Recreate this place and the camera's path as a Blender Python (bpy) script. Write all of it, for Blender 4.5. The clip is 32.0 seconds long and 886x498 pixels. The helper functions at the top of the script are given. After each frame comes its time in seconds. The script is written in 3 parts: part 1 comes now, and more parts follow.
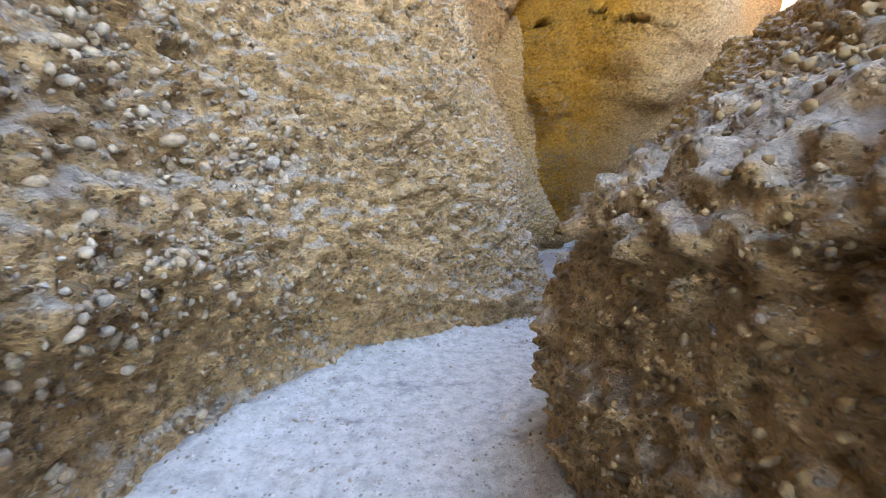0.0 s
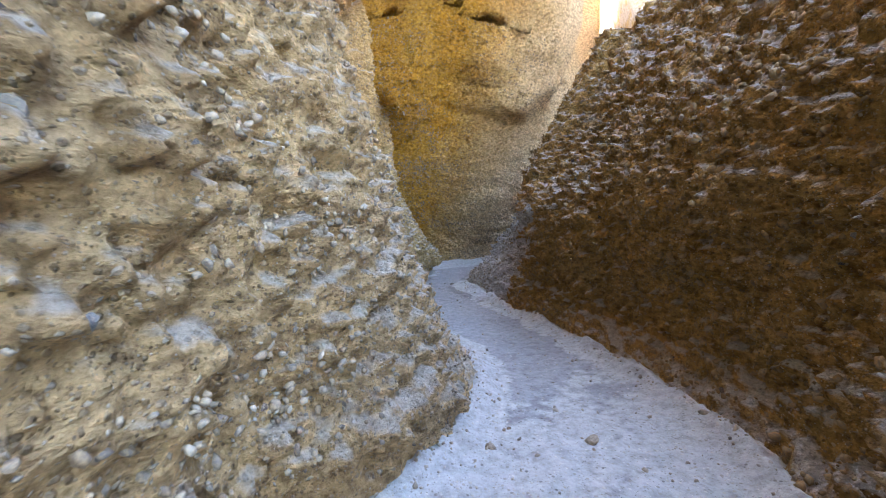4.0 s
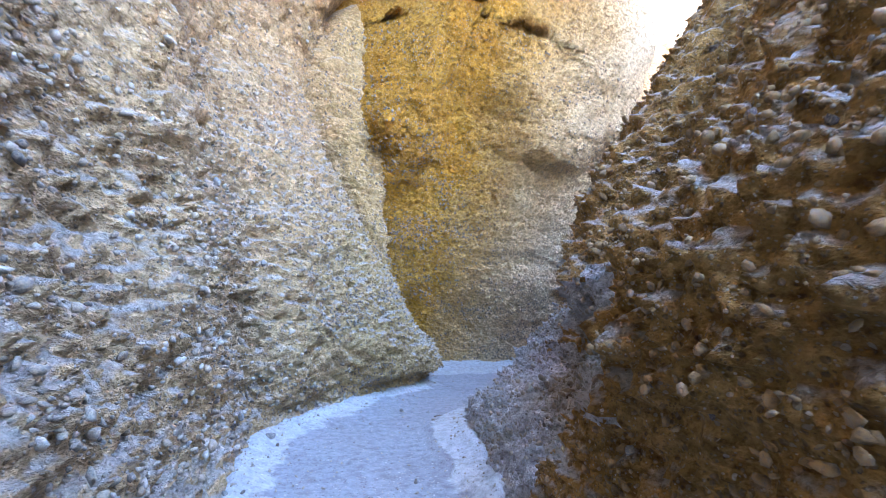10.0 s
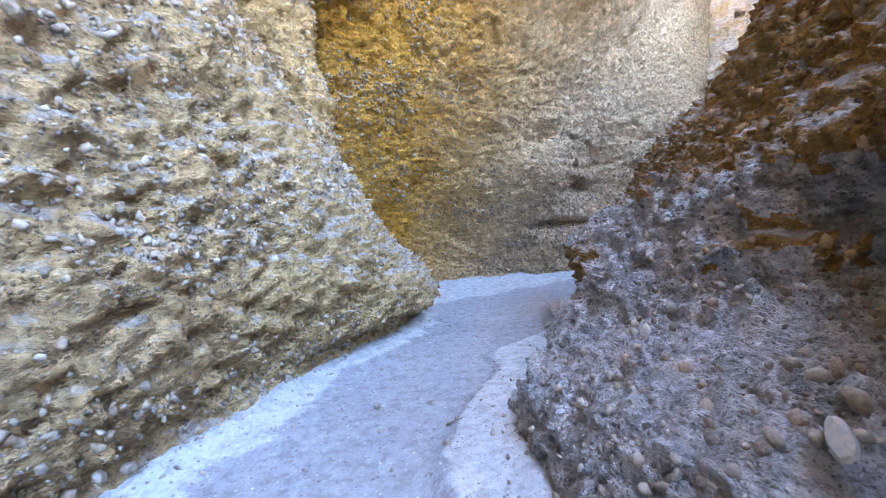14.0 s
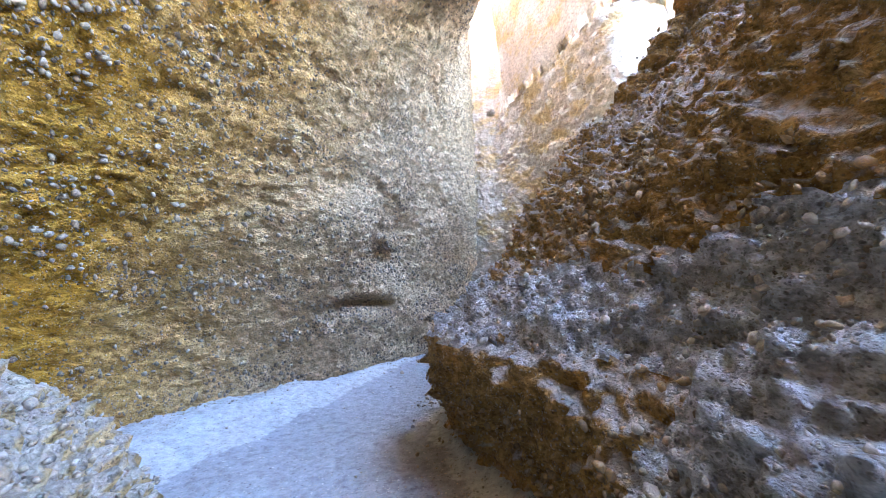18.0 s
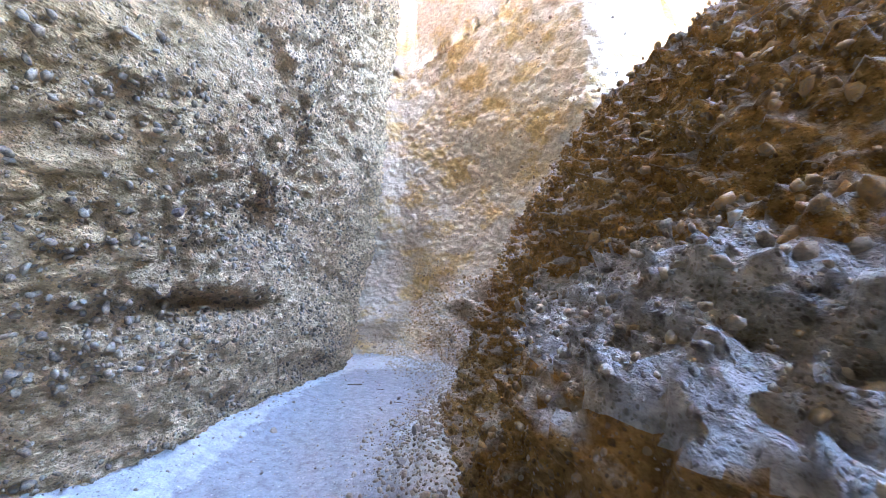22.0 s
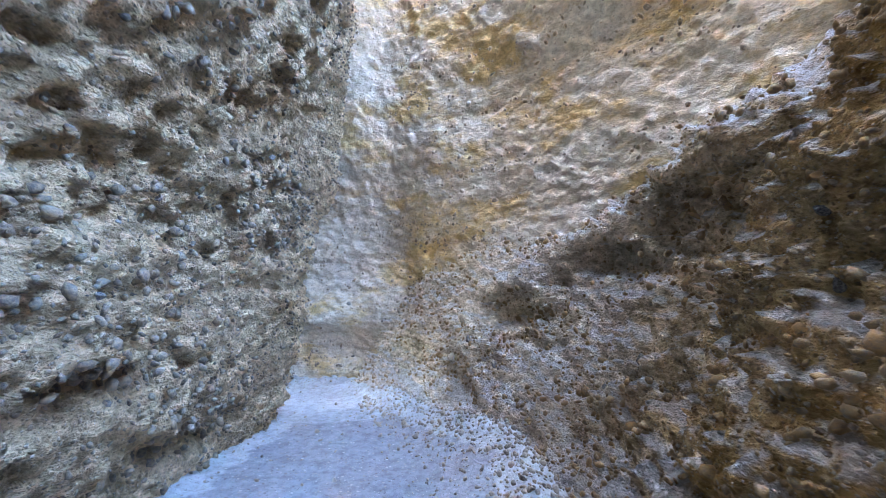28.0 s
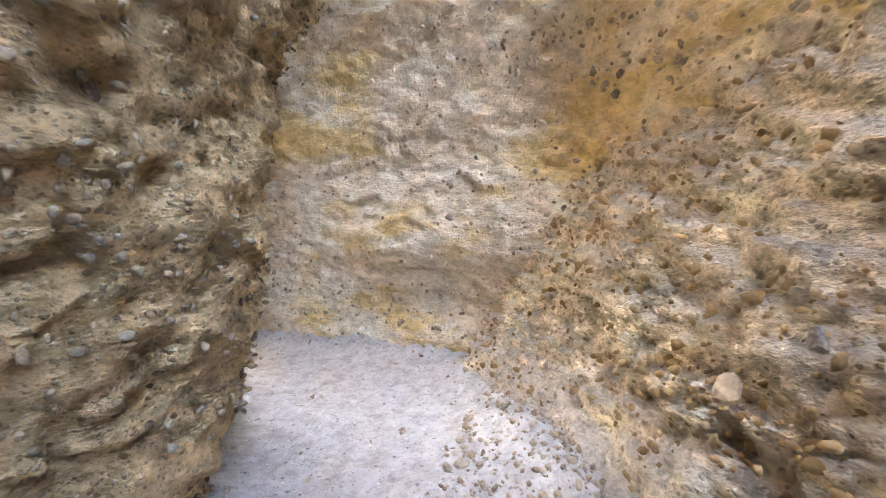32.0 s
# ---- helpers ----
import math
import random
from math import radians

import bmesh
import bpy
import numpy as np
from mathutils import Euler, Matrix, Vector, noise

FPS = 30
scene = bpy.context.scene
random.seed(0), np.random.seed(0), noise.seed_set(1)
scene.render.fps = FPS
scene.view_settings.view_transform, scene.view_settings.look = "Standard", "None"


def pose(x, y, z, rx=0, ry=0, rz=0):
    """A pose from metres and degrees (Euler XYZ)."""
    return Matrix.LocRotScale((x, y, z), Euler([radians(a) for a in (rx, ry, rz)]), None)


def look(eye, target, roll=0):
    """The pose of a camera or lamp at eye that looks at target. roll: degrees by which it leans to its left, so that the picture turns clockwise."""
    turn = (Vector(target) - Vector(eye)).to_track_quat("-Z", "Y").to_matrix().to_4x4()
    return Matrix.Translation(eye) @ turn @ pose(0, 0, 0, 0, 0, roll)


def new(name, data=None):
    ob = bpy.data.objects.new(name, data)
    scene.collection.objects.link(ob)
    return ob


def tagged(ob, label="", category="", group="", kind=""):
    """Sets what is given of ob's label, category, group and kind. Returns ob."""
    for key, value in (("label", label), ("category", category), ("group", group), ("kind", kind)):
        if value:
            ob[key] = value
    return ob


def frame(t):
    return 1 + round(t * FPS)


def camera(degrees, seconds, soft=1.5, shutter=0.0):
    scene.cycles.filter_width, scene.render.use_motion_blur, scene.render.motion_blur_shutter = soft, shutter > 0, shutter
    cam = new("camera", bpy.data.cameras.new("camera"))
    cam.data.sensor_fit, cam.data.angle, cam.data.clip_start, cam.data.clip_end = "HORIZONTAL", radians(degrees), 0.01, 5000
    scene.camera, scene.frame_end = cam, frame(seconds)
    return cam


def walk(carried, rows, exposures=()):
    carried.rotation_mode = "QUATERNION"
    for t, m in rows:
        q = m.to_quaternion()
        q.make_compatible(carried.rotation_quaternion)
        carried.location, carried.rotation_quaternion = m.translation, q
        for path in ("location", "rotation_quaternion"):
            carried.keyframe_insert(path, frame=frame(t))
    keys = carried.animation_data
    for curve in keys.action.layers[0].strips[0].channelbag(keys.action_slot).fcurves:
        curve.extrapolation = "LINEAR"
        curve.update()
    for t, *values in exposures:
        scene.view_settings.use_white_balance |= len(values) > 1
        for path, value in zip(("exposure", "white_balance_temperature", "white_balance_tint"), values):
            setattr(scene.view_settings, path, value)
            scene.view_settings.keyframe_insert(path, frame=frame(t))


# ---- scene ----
cam = camera(94.9, 32.0, soft=0.9, shutter=0.2)
PATH = [
    (0, (-0.000, -0.000, 1.542), (0.278, 1.970, 1.336), 2.2),
    (0.5, (0.025, 0.402, 1.522), (0.431, 2.357, 1.404), 4.3),
    (1, (0.033, 0.760, 1.526), (0.613, 2.671, 1.414), 3.1),
    (1.5, (0.090, 1.044, 1.553), (0.867, 2.885, 1.455), 2.3),
    (2, (0.197, 1.289, 1.559), (1.002, 3.120, 1.593), 5.2),
    (2.5, (0.261, 1.595, 1.526), (1.063, 3.427, 1.531), 3.4),
    (4.5, (0.823, 3.148, 1.516), (1.796, 4.893, 1.415), -0.7),
    (5, (1.102, 3.485, 1.484), (2.095, 5.219, 1.408), 0.1),
    (5.5, (1.386, 3.833, 1.493), (2.396, 5.559, 1.428), 1.1),
    (6, (1.679, 4.218, 1.527), (2.731, 5.916, 1.609), -2.5),
    (6.5, (2.005, 4.556, 1.480), (2.957, 6.311, 1.588), -0.2),
    (7, (2.267, 4.896, 1.492), (3.170, 6.672, 1.670), 1.5),
    (7.5, (2.503, 5.182, 1.532), (3.432, 6.942, 1.729), 0.6),
    (8, (2.754, 5.399, 1.539), (3.667, 7.153, 1.839), 2.1),
    (8.5, (2.946, 5.628, 1.540), (3.846, 7.383, 1.872), 2.2),
    (9, (3.100, 5.894, 1.565), (3.991, 7.634, 1.990), 2.3),
    (9.5, (3.310, 6.142, 1.550), (4.087, 7.921, 2.031), 1.9),
    (10, (3.535, 6.424, 1.540), (4.282, 8.250, 1.867), 3.9),
    (10.5, (3.717, 6.806, 1.526), (4.431, 8.653, 1.801), 2.8),
    (11, (3.864, 7.197, 1.484), (4.528, 9.063, 1.757), 2.1),
    (11.5, (3.928, 7.607, 1.489), (4.522, 9.508, 1.670), 2.1),
    (12, (4.013, 8.016, 1.528), (4.714, 9.886, 1.637), -0.6),
    (12.5, (4.261, 8.392, 1.470), (4.995, 10.248, 1.592), 2.6),
    (13, (4.463, 8.844, 1.453), (5.155, 10.717, 1.565), 2.2),
    (13.5, (4.629, 9.296, 1.455), (5.405, 11.139, 1.427), 0.4),
    (15.5, (5.068, 11.203, 1.423), (6.206, 12.841, 1.267), -1.4),
    (16, (5.180, 11.644, 1.442), (6.513, 13.133, 1.360), -2.9),
    (16.5, (5.385, 11.961, 1.472), (6.903, 13.263, 1.500), -2.1),
    (17, (5.597, 12.225, 1.520), (7.222, 13.387, 1.619), -0.1),
    (17.5, (5.785, 12.546, 1.549), (7.501, 13.558, 1.729), -1.5),
    (18, (6.015, 12.826, 1.532), (7.776, 13.743, 1.775), -1.8),
    (18.5, (6.274, 13.151, 1.523), (8.043, 14.054, 1.757), 0.2),
    (19, (6.532, 13.548, 1.520), (8.356, 14.338, 1.744), -1.0),
    (19.5, (6.813, 13.905, 1.495), (8.636, 14.669, 1.804), -2.2),
    (20, (7.091, 14.241, 1.471), (8.943, 14.949, 1.731), -2.6),
    (20.5, (7.405, 14.514, 1.499), (9.339, 14.998, 1.666), -2.5),
    (21, (7.786, 14.732, 1.519), (9.733, 15.119, 1.761), -1.4),
    (21.5, (8.145, 14.982, 1.494), (10.105, 15.249, 1.788), -1.5),
    (22, (8.504, 15.160, 1.509), (10.475, 15.366, 1.777), 0.2),
    (22.5, (8.858, 15.290, 1.543), (10.821, 15.481, 1.876), 1.4),
    (23, (9.203, 15.487, 1.520), (11.159, 15.565, 1.931), -0.4),
    (23.5, (9.538, 15.617, 1.500), (11.512, 15.661, 1.816), 0.0),
    (24, (9.908, 15.744, 1.499), (11.891, 15.850, 1.731), 0.7),
    (24.5, (10.294, 15.909, 1.473), (12.278, 15.972, 1.717), -0.9),
    (25, (10.685, 15.988, 1.445), (12.671, 16.044, 1.671), -0.7),
    (25.5, (11.103, 16.052, 1.450), (13.093, 16.184, 1.603), 0.2),
    (27.5, (12.754, 16.282, 1.441), (14.741, 16.354, 1.656), -0.1),
    (28, (13.176, 16.346, 1.430), (15.161, 16.418, 1.663), 0.3),
    (28.5, (13.620, 16.434, 1.381), (15.598, 16.533, 1.653), -0.1),
    (29, (14.063, 16.436, 1.365), (16.051, 16.490, 1.574), -1.1),
    (29.5, (14.491, 16.442, 1.385), (16.480, 16.636, 1.472), 0.0),
    (30, (14.920, 16.520, 1.357), (16.908, 16.687, 1.499), -0.6),
    (30.5, (15.355, 16.575, 1.311), (17.344, 16.778, 1.381), -0.5),
    (31, (15.791, 16.635, 1.298), (17.753, 17.022, 1.298), 1.2),
    (31.5, (16.210, 16.739, 1.288), (18.127, 17.303, 1.210), 1.4),
    (32, (16.624, 16.829, 1.264), (18.462, 17.605, 1.135), 1.2),
]
EXPOSURES = [(0.0, 4.6, 7600, 15), (2.0, 4.6, 7200, 14), (5.0, 5.2, 6800, 13), (7.0, 5.4, 7400, 16), (10.0, 5.6, 5500, 15), (13.0, 5.85, 5900, 17), (16.0, 6.1, 5800, 15), (19.0, 6.35, 5700, 15), (25.0, 6.7, 5700, 14), (28.0, 6.6, 5300, 10), (30.0, 6.7, 6800, 15), (32.0, 6.8, 8200, 17)]
walk(cam, [(t, look(eye, target, roll)) for t, eye, target, roll in PATH], EXPOSURES)

# ---- daylight ----
SUN_EL, SUN_AZ = radians(45), radians(-20)      # azimuth from +y towards +x
world = bpy.data.worlds.new("sky")
scene.world = world
world.use_nodes = True
wn = world.node_tree.nodes
wn.clear()
sky = wn.new("ShaderNodeTexSky")
sky.sky_type, sky.sun_disc = "NISHITA", False
sky.sun_elevation, sky.sun_rotation = SUN_EL, SUN_AZ
bg = wn.new("ShaderNodeBackground")
bg.inputs["Strength"].default_value = 0.15
wout = wn.new("ShaderNodeOutputWorld")
world.node_tree.links.new(sky.outputs[0], bg.inputs[0])
world.node_tree.links.new(bg.outputs[0], wout.inputs[0])
sun = new("sun", bpy.data.lights.new("sun", "SUN"))
sun.data.energy, sun.data.angle, sun.data.color = 1.4, radians(10), (1.0, 0.94, 0.85)
sun_way = Vector((math.sin(SUN_AZ) * math.cos(SUN_EL), math.cos(SUN_AZ) * math.cos(SUN_EL), math.sin(SUN_EL)))
sun.matrix_world = look(sun_way * 60, (0, 0, 0))


# ---- materials ----
def material(name, build):
    m = bpy.data.materials.new(name)
    m.use_nodes = True
    tree = m.node_tree
    bsdf = tree.nodes["Principled BSDF"]
    build(tree.nodes, tree.links, bsdf)
    return m


def ramp(nodes, links, source, stops):
    r = nodes.new("ShaderNodeValToRGB")
    e = r.color_ramp.elements
    while len(e) < len(stops):
        e.new(0.5)
    for k, (p, c) in enumerate(stops):
        e[k].position, e[k].color = p, (*c, 1)
    links.new(source, r.inputs[0])
    return r.outputs[0]


def noise_tex(nodes, links, coords, scale, detail=6, rough=0.6, stretch=(1, 1, 1)):
    m = nodes.new("ShaderNodeMapping")
    m.inputs["Scale"].default_value = stretch
    links.new(coords, m.inputs[0])
    n = nodes.new("ShaderNodeTexNoise")
    n.inputs["Scale"].default_value, n.inputs["Detail"].default_value, n.inputs["Roughness"].default_value = scale, detail, rough
    links.new(m.outputs[0], n.inputs["Vector"])
    return n.outputs[0]


def mix(nodes, links, a, b, fac, mode="MIX"):
    m = nodes.new("ShaderNodeMix")
    m.data_type, m.blend_type = "RGBA", mode
    if isinstance(fac, float):
        m.inputs[0].default_value = fac
    else:
        links.new(fac, m.inputs[0])
    for socket, v in ((m.inputs[6], a), (m.inputs[7], b)):
        if isinstance(v, tuple):
            socket.default_value = (*v, 1)
        else:
            links.new(v, socket)
    return m.outputs[2]


def maths(nodes, links, how, a, b):
    m = nodes.new("ShaderNodeMath")
    m.operation = how
    for socket, v in zip(m.inputs, (a, b)):
        if isinstance(v, (int, float)):
            socket.default_value = v
        else:
            links.new(v, socket)
    return m.outputs[0]


def specks(nodes, links, co, scale, share, reach, tones):
    """Rounded grains in cells: their mask, colour and height."""
    vor = nodes.new("ShaderNodeTexVoronoi")
    vor.inputs["Scale"].default_value = scale
    links.new(co, vor.inputs["Vector"])
    seed = nodes.new("ShaderNodeSeparateColor")
    links.new(vor.outputs["Color"], seed.inputs[0])
    chosen = ramp(nodes, links, seed.outputs[0], [(1 - share, (0, 0, 0)), (1 - share + 0.03, (1, 1, 1))])
    near = ramp(nodes, links, vor.outputs["Distance"], [(reach, (1, 1, 1)), (reach + 0.09, (0, 0, 0))])
    mask = mix(nodes, links, chosen, near, 1.0, "MULTIPLY")
    tint = ramp(nodes, links, seed.outputs[1], tones)
    dome = ramp(nodes, links, vor.outputs["Distance"], [(0.0, (1, 1, 1)), (reach, (0.7, 0.7, 0.7)), (reach + 0.12, (0, 0, 0))])
    return mask, tint, maths(nodes, links, "MULTIPLY", dome, chosen)


GRAINS = [(0.0, (0.06, 0.05, 0.042)), (0.3, (0.19, 0.145, 0.105)), (0.55, (0.36, 0.295, 0.225)), (0.8, (0.53, 0.45, 0.355)), (1.0, (0.75, 0.68, 0.58))]


def conglomerate(dark, mid, pale, bump=1.0, band=0.4, share=0.34, patch=None, fade=None, lit_silt=None, layers=(), gritty=0.88, dusty=0.5):
    """Gravelly cemented rock: matrix of two tones, strata, grains of three sizes, pits with shade in their colour."""
    def build(nodes, links, bsdf):
        co = nodes.new("ShaderNodeNewGeometry").outputs["Position"]
        warp = noise_tex(nodes, links, co, 5, 3, 0.6)
        wob = nodes.new("ShaderNodeVectorMath")
        wob.operation = "MULTIPLY_ADD"
        links.new(warp, wob.inputs[0])
        wob.inputs[1].default_value = (0.05, 0.05, 0.05)
        links.new(co, wob.inputs[2])
        wco = wob.outputs[0]
        big = noise_tex(nodes, links, co, 0.8, 6, 0.6)
        strata = noise_tex(nodes, links, co, 1.0, 7, 0.65, (0.45, 0.45, 3.4))
        fine = noise_tex(nodes, links, co, 24, 8, 0.75)
        lumps = noise_tex(nodes, links, co, 9, 5, 0.6, (1, 1, 1.7))
        tone = ramp(nodes, links, big, [(0.32, mid), (0.68, pale)])
        layer = ramp(nodes, links, strata, [(0.36, dark), (0.60, mid)])
        base = mix(nodes, links, tone, layer, band)
        if patch:
            where = ramp(nodes, links, noise_tex(nodes, links, co, 1.3, 7, 0.66, (0.8, 0.8, 1.5)), [(0.48, (0, 0, 0)), (0.60, (1, 1, 1))])
            base = mix(nodes, links, base, patch, where)
        if fade:
            x = nodes.new("ShaderNodeSeparateXYZ")
            links.new(co, x.inputs[0])
            along = maths(nodes, links, "ADD", x.outputs[0], maths(nodes, links, "MULTIPLY", big, 3.0))
            where = ramp(nodes, links, maths(nodes, links, "MULTIPLY", along, 0.05), [(0.05 * (fade[1] + 1.5), (0, 0, 0)), (0.05 * (fade[2] + 1.5), (1, 1, 1))])
            base = mix(nodes, links, base, fade[0], where)
        for name, colour in layers:
            att = nodes.new("ShaderNodeAttribute")
            att.attribute_name = name
            edge = maths(nodes, links, "ADD", att.outputs["Fac"], maths(nodes, links, "MULTIPLY", lumps, 0.5))
            where = ramp(nodes, links, edge, [(0.68, (0, 0, 0)), (0.84, (1, 1, 1))])
            base = mix(nodes, links, base, colour, where)
        # tone varies, and low spots are coloured darker to deepen faint relief shade
        grain = ramp(nodes, links, fine, [(0.32, (0.5, 0.47, 0.44)), (0.5, (1.0, 1.0, 1.0)), (0.68, (1.28, 1.28, 1.28))])
        base = mix(nodes, links, base, grain, gritty, "MULTIPLY")
        clump_shade = ramp(nodes, links, lumps, [(0.36, (0.5, 0.47, 0.44)), (0.5, (1.0, 1.0, 1.0)), (0.64, (1.34, 1.34, 1.34))])
        base = mix(nodes, links, base, clump_shade, gritty * 0.85, "MULTIPLY")
        height = maths(nodes, links, "MULTIPLY", fine, 0.55)
        height = maths(nodes, links, "ADD", height, maths(nodes, links, "MULTIPLY", lumps, 2.0))
        for scale, part_of, reach, up in ((80, share, 0.34, 0.35), (38, share * 0.8, 0.36, 0.8)):
            mask, tint, dome = specks(nodes, links, wco, scale, part_of, reach, GRAINS)
            base = mix(nodes, links, base, tint, maths(nodes, links, "MULTIPLY", mask, dusty))
            height = maths(nodes, links, "ADD", height, maths(nodes, links, "MULTIPLY", dome, up))
        # silt on upward faces, greyed and lightened to stand for skylight on ledges
        if lit_silt:
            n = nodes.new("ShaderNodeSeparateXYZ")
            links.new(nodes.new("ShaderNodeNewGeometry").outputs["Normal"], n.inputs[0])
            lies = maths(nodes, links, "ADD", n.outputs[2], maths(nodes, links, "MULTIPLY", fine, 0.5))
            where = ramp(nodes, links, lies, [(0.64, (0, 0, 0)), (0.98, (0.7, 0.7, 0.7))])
            base = mix(nodes, links, base, mix(nodes, links, lit_silt, grain, 0.8, "MULTIPLY"), where)
        links.new(base, bsdf.inputs["Base Color"])
        bsdf.inputs["Roughness"].default_value = 0.95
        bsdf.inputs["Specular IOR Level"].default_value = 0.1
        b = nodes.new("ShaderNodeBump")
        b.inputs["Strength"].default_value, b.inputs["Distance"].default_value = bump, 0.08
        links.new(height, b.inputs["Height"])
        links.new(b.outputs[0], bsdf.inputs["Normal"])
    return build


def pebble(source, tones, dust_tone=(0.46, 0.37, 0.26), cover=(0.45, 0.7)):
    """Worn stone, dusted with sand; source: what tells one from the next."""
    def build(nodes, links, bsdf):
        if source == "object":
            chance = nodes.new("ShaderNodeObjectInfo").outputs["Random"]
        else:
            chance = nodes.new("ShaderNodeNewGeometry").outputs["Random Per Island"]
        step = 1 / (len(tones) - 1)
        tone = ramp(nodes, links, chance, [(k * step, c) for k, c in enumerate(tones)])
        co = nodes.new("ShaderNodeTexCoord").outputs["Object"]
        fine = noise_tex(nodes, links, co, 3 if source == "object" else 60, 7, 0.7)
        grain = ramp(nodes, links, fine, [(0.3, (0.6, 0.6, 0.6)), (0.7, (1.25, 1.23, 1.2))])
        base = mix(nodes, links, tone, grain, 0.8, "MULTIPLY")
        dust = ramp(nodes, links, fine, [(cover[0], (0, 0, 0)), (cover[1], (0.85, 0.85, 0.85))])
        base = mix(nodes, links, base, dust_tone, dust)
        links.new(base, bsdf.inputs["Base Color"])
        bsdf.inputs["Roughness"].default_value = 0.85
        bsdf.inputs["Specular IOR Level"].default_value = 0.25
        b = nodes.new("ShaderNodeBump")
        b.inputs["Strength"].default_value, b.inputs["Distance"].default_value = 0.7, 0.012
        links.new(fine, b.inputs["Height"])
        links.new(b.outputs[0], bsdf.inputs["Normal"])
    return build


STONES = {
    "grey": material("grey_stone", pebble("object", ((0.19, 0.175, 0.16), (0.34, 0.31, 0.28), (0.25, 0.235, 0.215)))),
    "tan": material("tan_stone", pebble("object", ((0.33, 0.26, 0.18), (0.45, 0.38, 0.29), (0.38, 0.28, 0.20)))),
    "dark": material("dark_stone", pebble("object", ((0.10, 0.09, 0.09), (0.15, 0.12, 0.11), (0.19, 0.12, 0.10)))),
    "pale": material("pale_stone", pebble("object", ((0.46, 0.42, 0.36), (0.54, 0.50, 0.44), (0.43, 0.385, 0.32)))),
}
PEBBLES = ((0.12, 0.10, 0.085), (0.36, 0.30, 0.23), (0.20, 0.165, 0.135), (0.44, 0.37, 0.28), (0.28, 0.20, 0.14), (0.42, 0.36, 0.29), (0.36, 0.27, 0.18), (0.52, 0.46, 0.38))
GRAVEL = material("gravel", pebble("island", PEBBLES))
DUSKY = tuple(tuple(0.72 * v for v in c) for c in PEBBLES)
TAN_GRAVEL = material("tan_gravel", pebble("island", PEBBLES, (0.54, 0.37, 0.20), (0.44, 0.74)))
OCHRE_GRAVEL = material("ochre_gravel", pebble("island", DUSKY, (0.44, 0.30, 0.16), (0.42, 0.7)))
BROWN_GRAVEL = material("brown_gravel", pebble("island", DUSKY, (0.37, 0.225, 0.09), (0.30, 0.54)))
ROCK = material("conglomerate", conglomerate((0.34, 0.205, 0.10), (0.58, 0.365, 0.17), (0.66, 0.46, 0.255), lit_silt=(0.52, 0.47, 0.41), fade=((0.56, 0.375, 0.165), 3.2, 5.2)))
# ochre rock, its gold deepened in the colour for warm bounced light
OCHRE = material("ochre_conglomerate", conglomerate((0.30, 0.13, 0.012), (0.48, 0.24, 0.027), (0.56, 0.32, 0.06), fade=((0.66, 0.475, 0.275), 7.6, 11.0), dusty=0.45))
# the right wall's brown rock, darkened in its colour to hold its shade
BROWN_SHADED = material("shaded_brown_conglomerate", conglomerate((0.26, 0.135, 0.036), (0.40, 0.225, 0.066), (0.47, 0.29, 0.115), lit_silt=(0.52, 0.48, 0.44), fade=((0.68, 0.54, 0.38), 14.3, 17.5)))
PALE = material("pale_sandstone", conglomerate((0.50, 0.36, 0.20), (0.67, 0.55, 0.40), (0.74, 0.68, 0.58), 0.45, 0.35, 0.2, (0.64, 0.46, 0.22), gritty=0.5, dusty=0.35))
BANK = material("grey_gravel_bank", conglomerate((0.38, 0.345, 0.31), (0.52, 0.485, 0.45), (0.60, 0.57, 0.53), 1.0, 0.3, 0.5))
# the second layer puts the far floor's skylight into a paler colour
SAND = material("sandy_floor", conglomerate((0.225, 0.21, 0.205), (0.29, 0.275, 0.27), (0.34, 0.325, 0.315), 0.4, 0.15, 0.2, gritty=0.45, dusty=0.6,
                                           layers=(("gravelly", (0.45, 0.43, 0.40)), ("skylit", (0.40, 0.39, 0.38)))))


# ---- noise on arrays ----
PERM = np.random.RandomState(7).permutation(256)
PERM = np.concatenate([PERM, PERM])
GRAD = np.random.RandomState(8).normal(size=(256, 3))
GRAD /= np.linalg.norm(GRAD, axis=1)[:, None]


def perlin(p):
    """Gradient noise at an (n, 3) array of places, about -0.7 to 0.7."""
    i = np.floor(p).astype(int)
    f = p - i
    w = f * f * f * (f * (f * 6 - 15) + 10)
    out = 0
    for dx in (0, 1):
        for dy in (0, 1):
            for dz in (0, 1):
                h = PERM[(PERM[(PERM[(i[:, 0] + dx) & 255] + i[:, 1] + dy) & 255] + i[:, 2] + dz) & 255]
                g = ((f - (dx, dy, dz)) * GRAD[h]).sum(1)
                wx = w[:, 0] if dx else 1 - w[:, 0]
                wy = w[:, 1] if dy else 1 - w[:, 1]
                wz = w[:, 2] if dz else 1 - w[:, 2]
                out = out + wx * wy * wz * g
    return out


def fbm(p, octaves=4, gain=0.5):
    out, a = 0, 1.0
    for k in range(octaves):
        out = out + a * perlin(p * 2.0 ** k + 17.3 * k)
        a *= gain
    return out


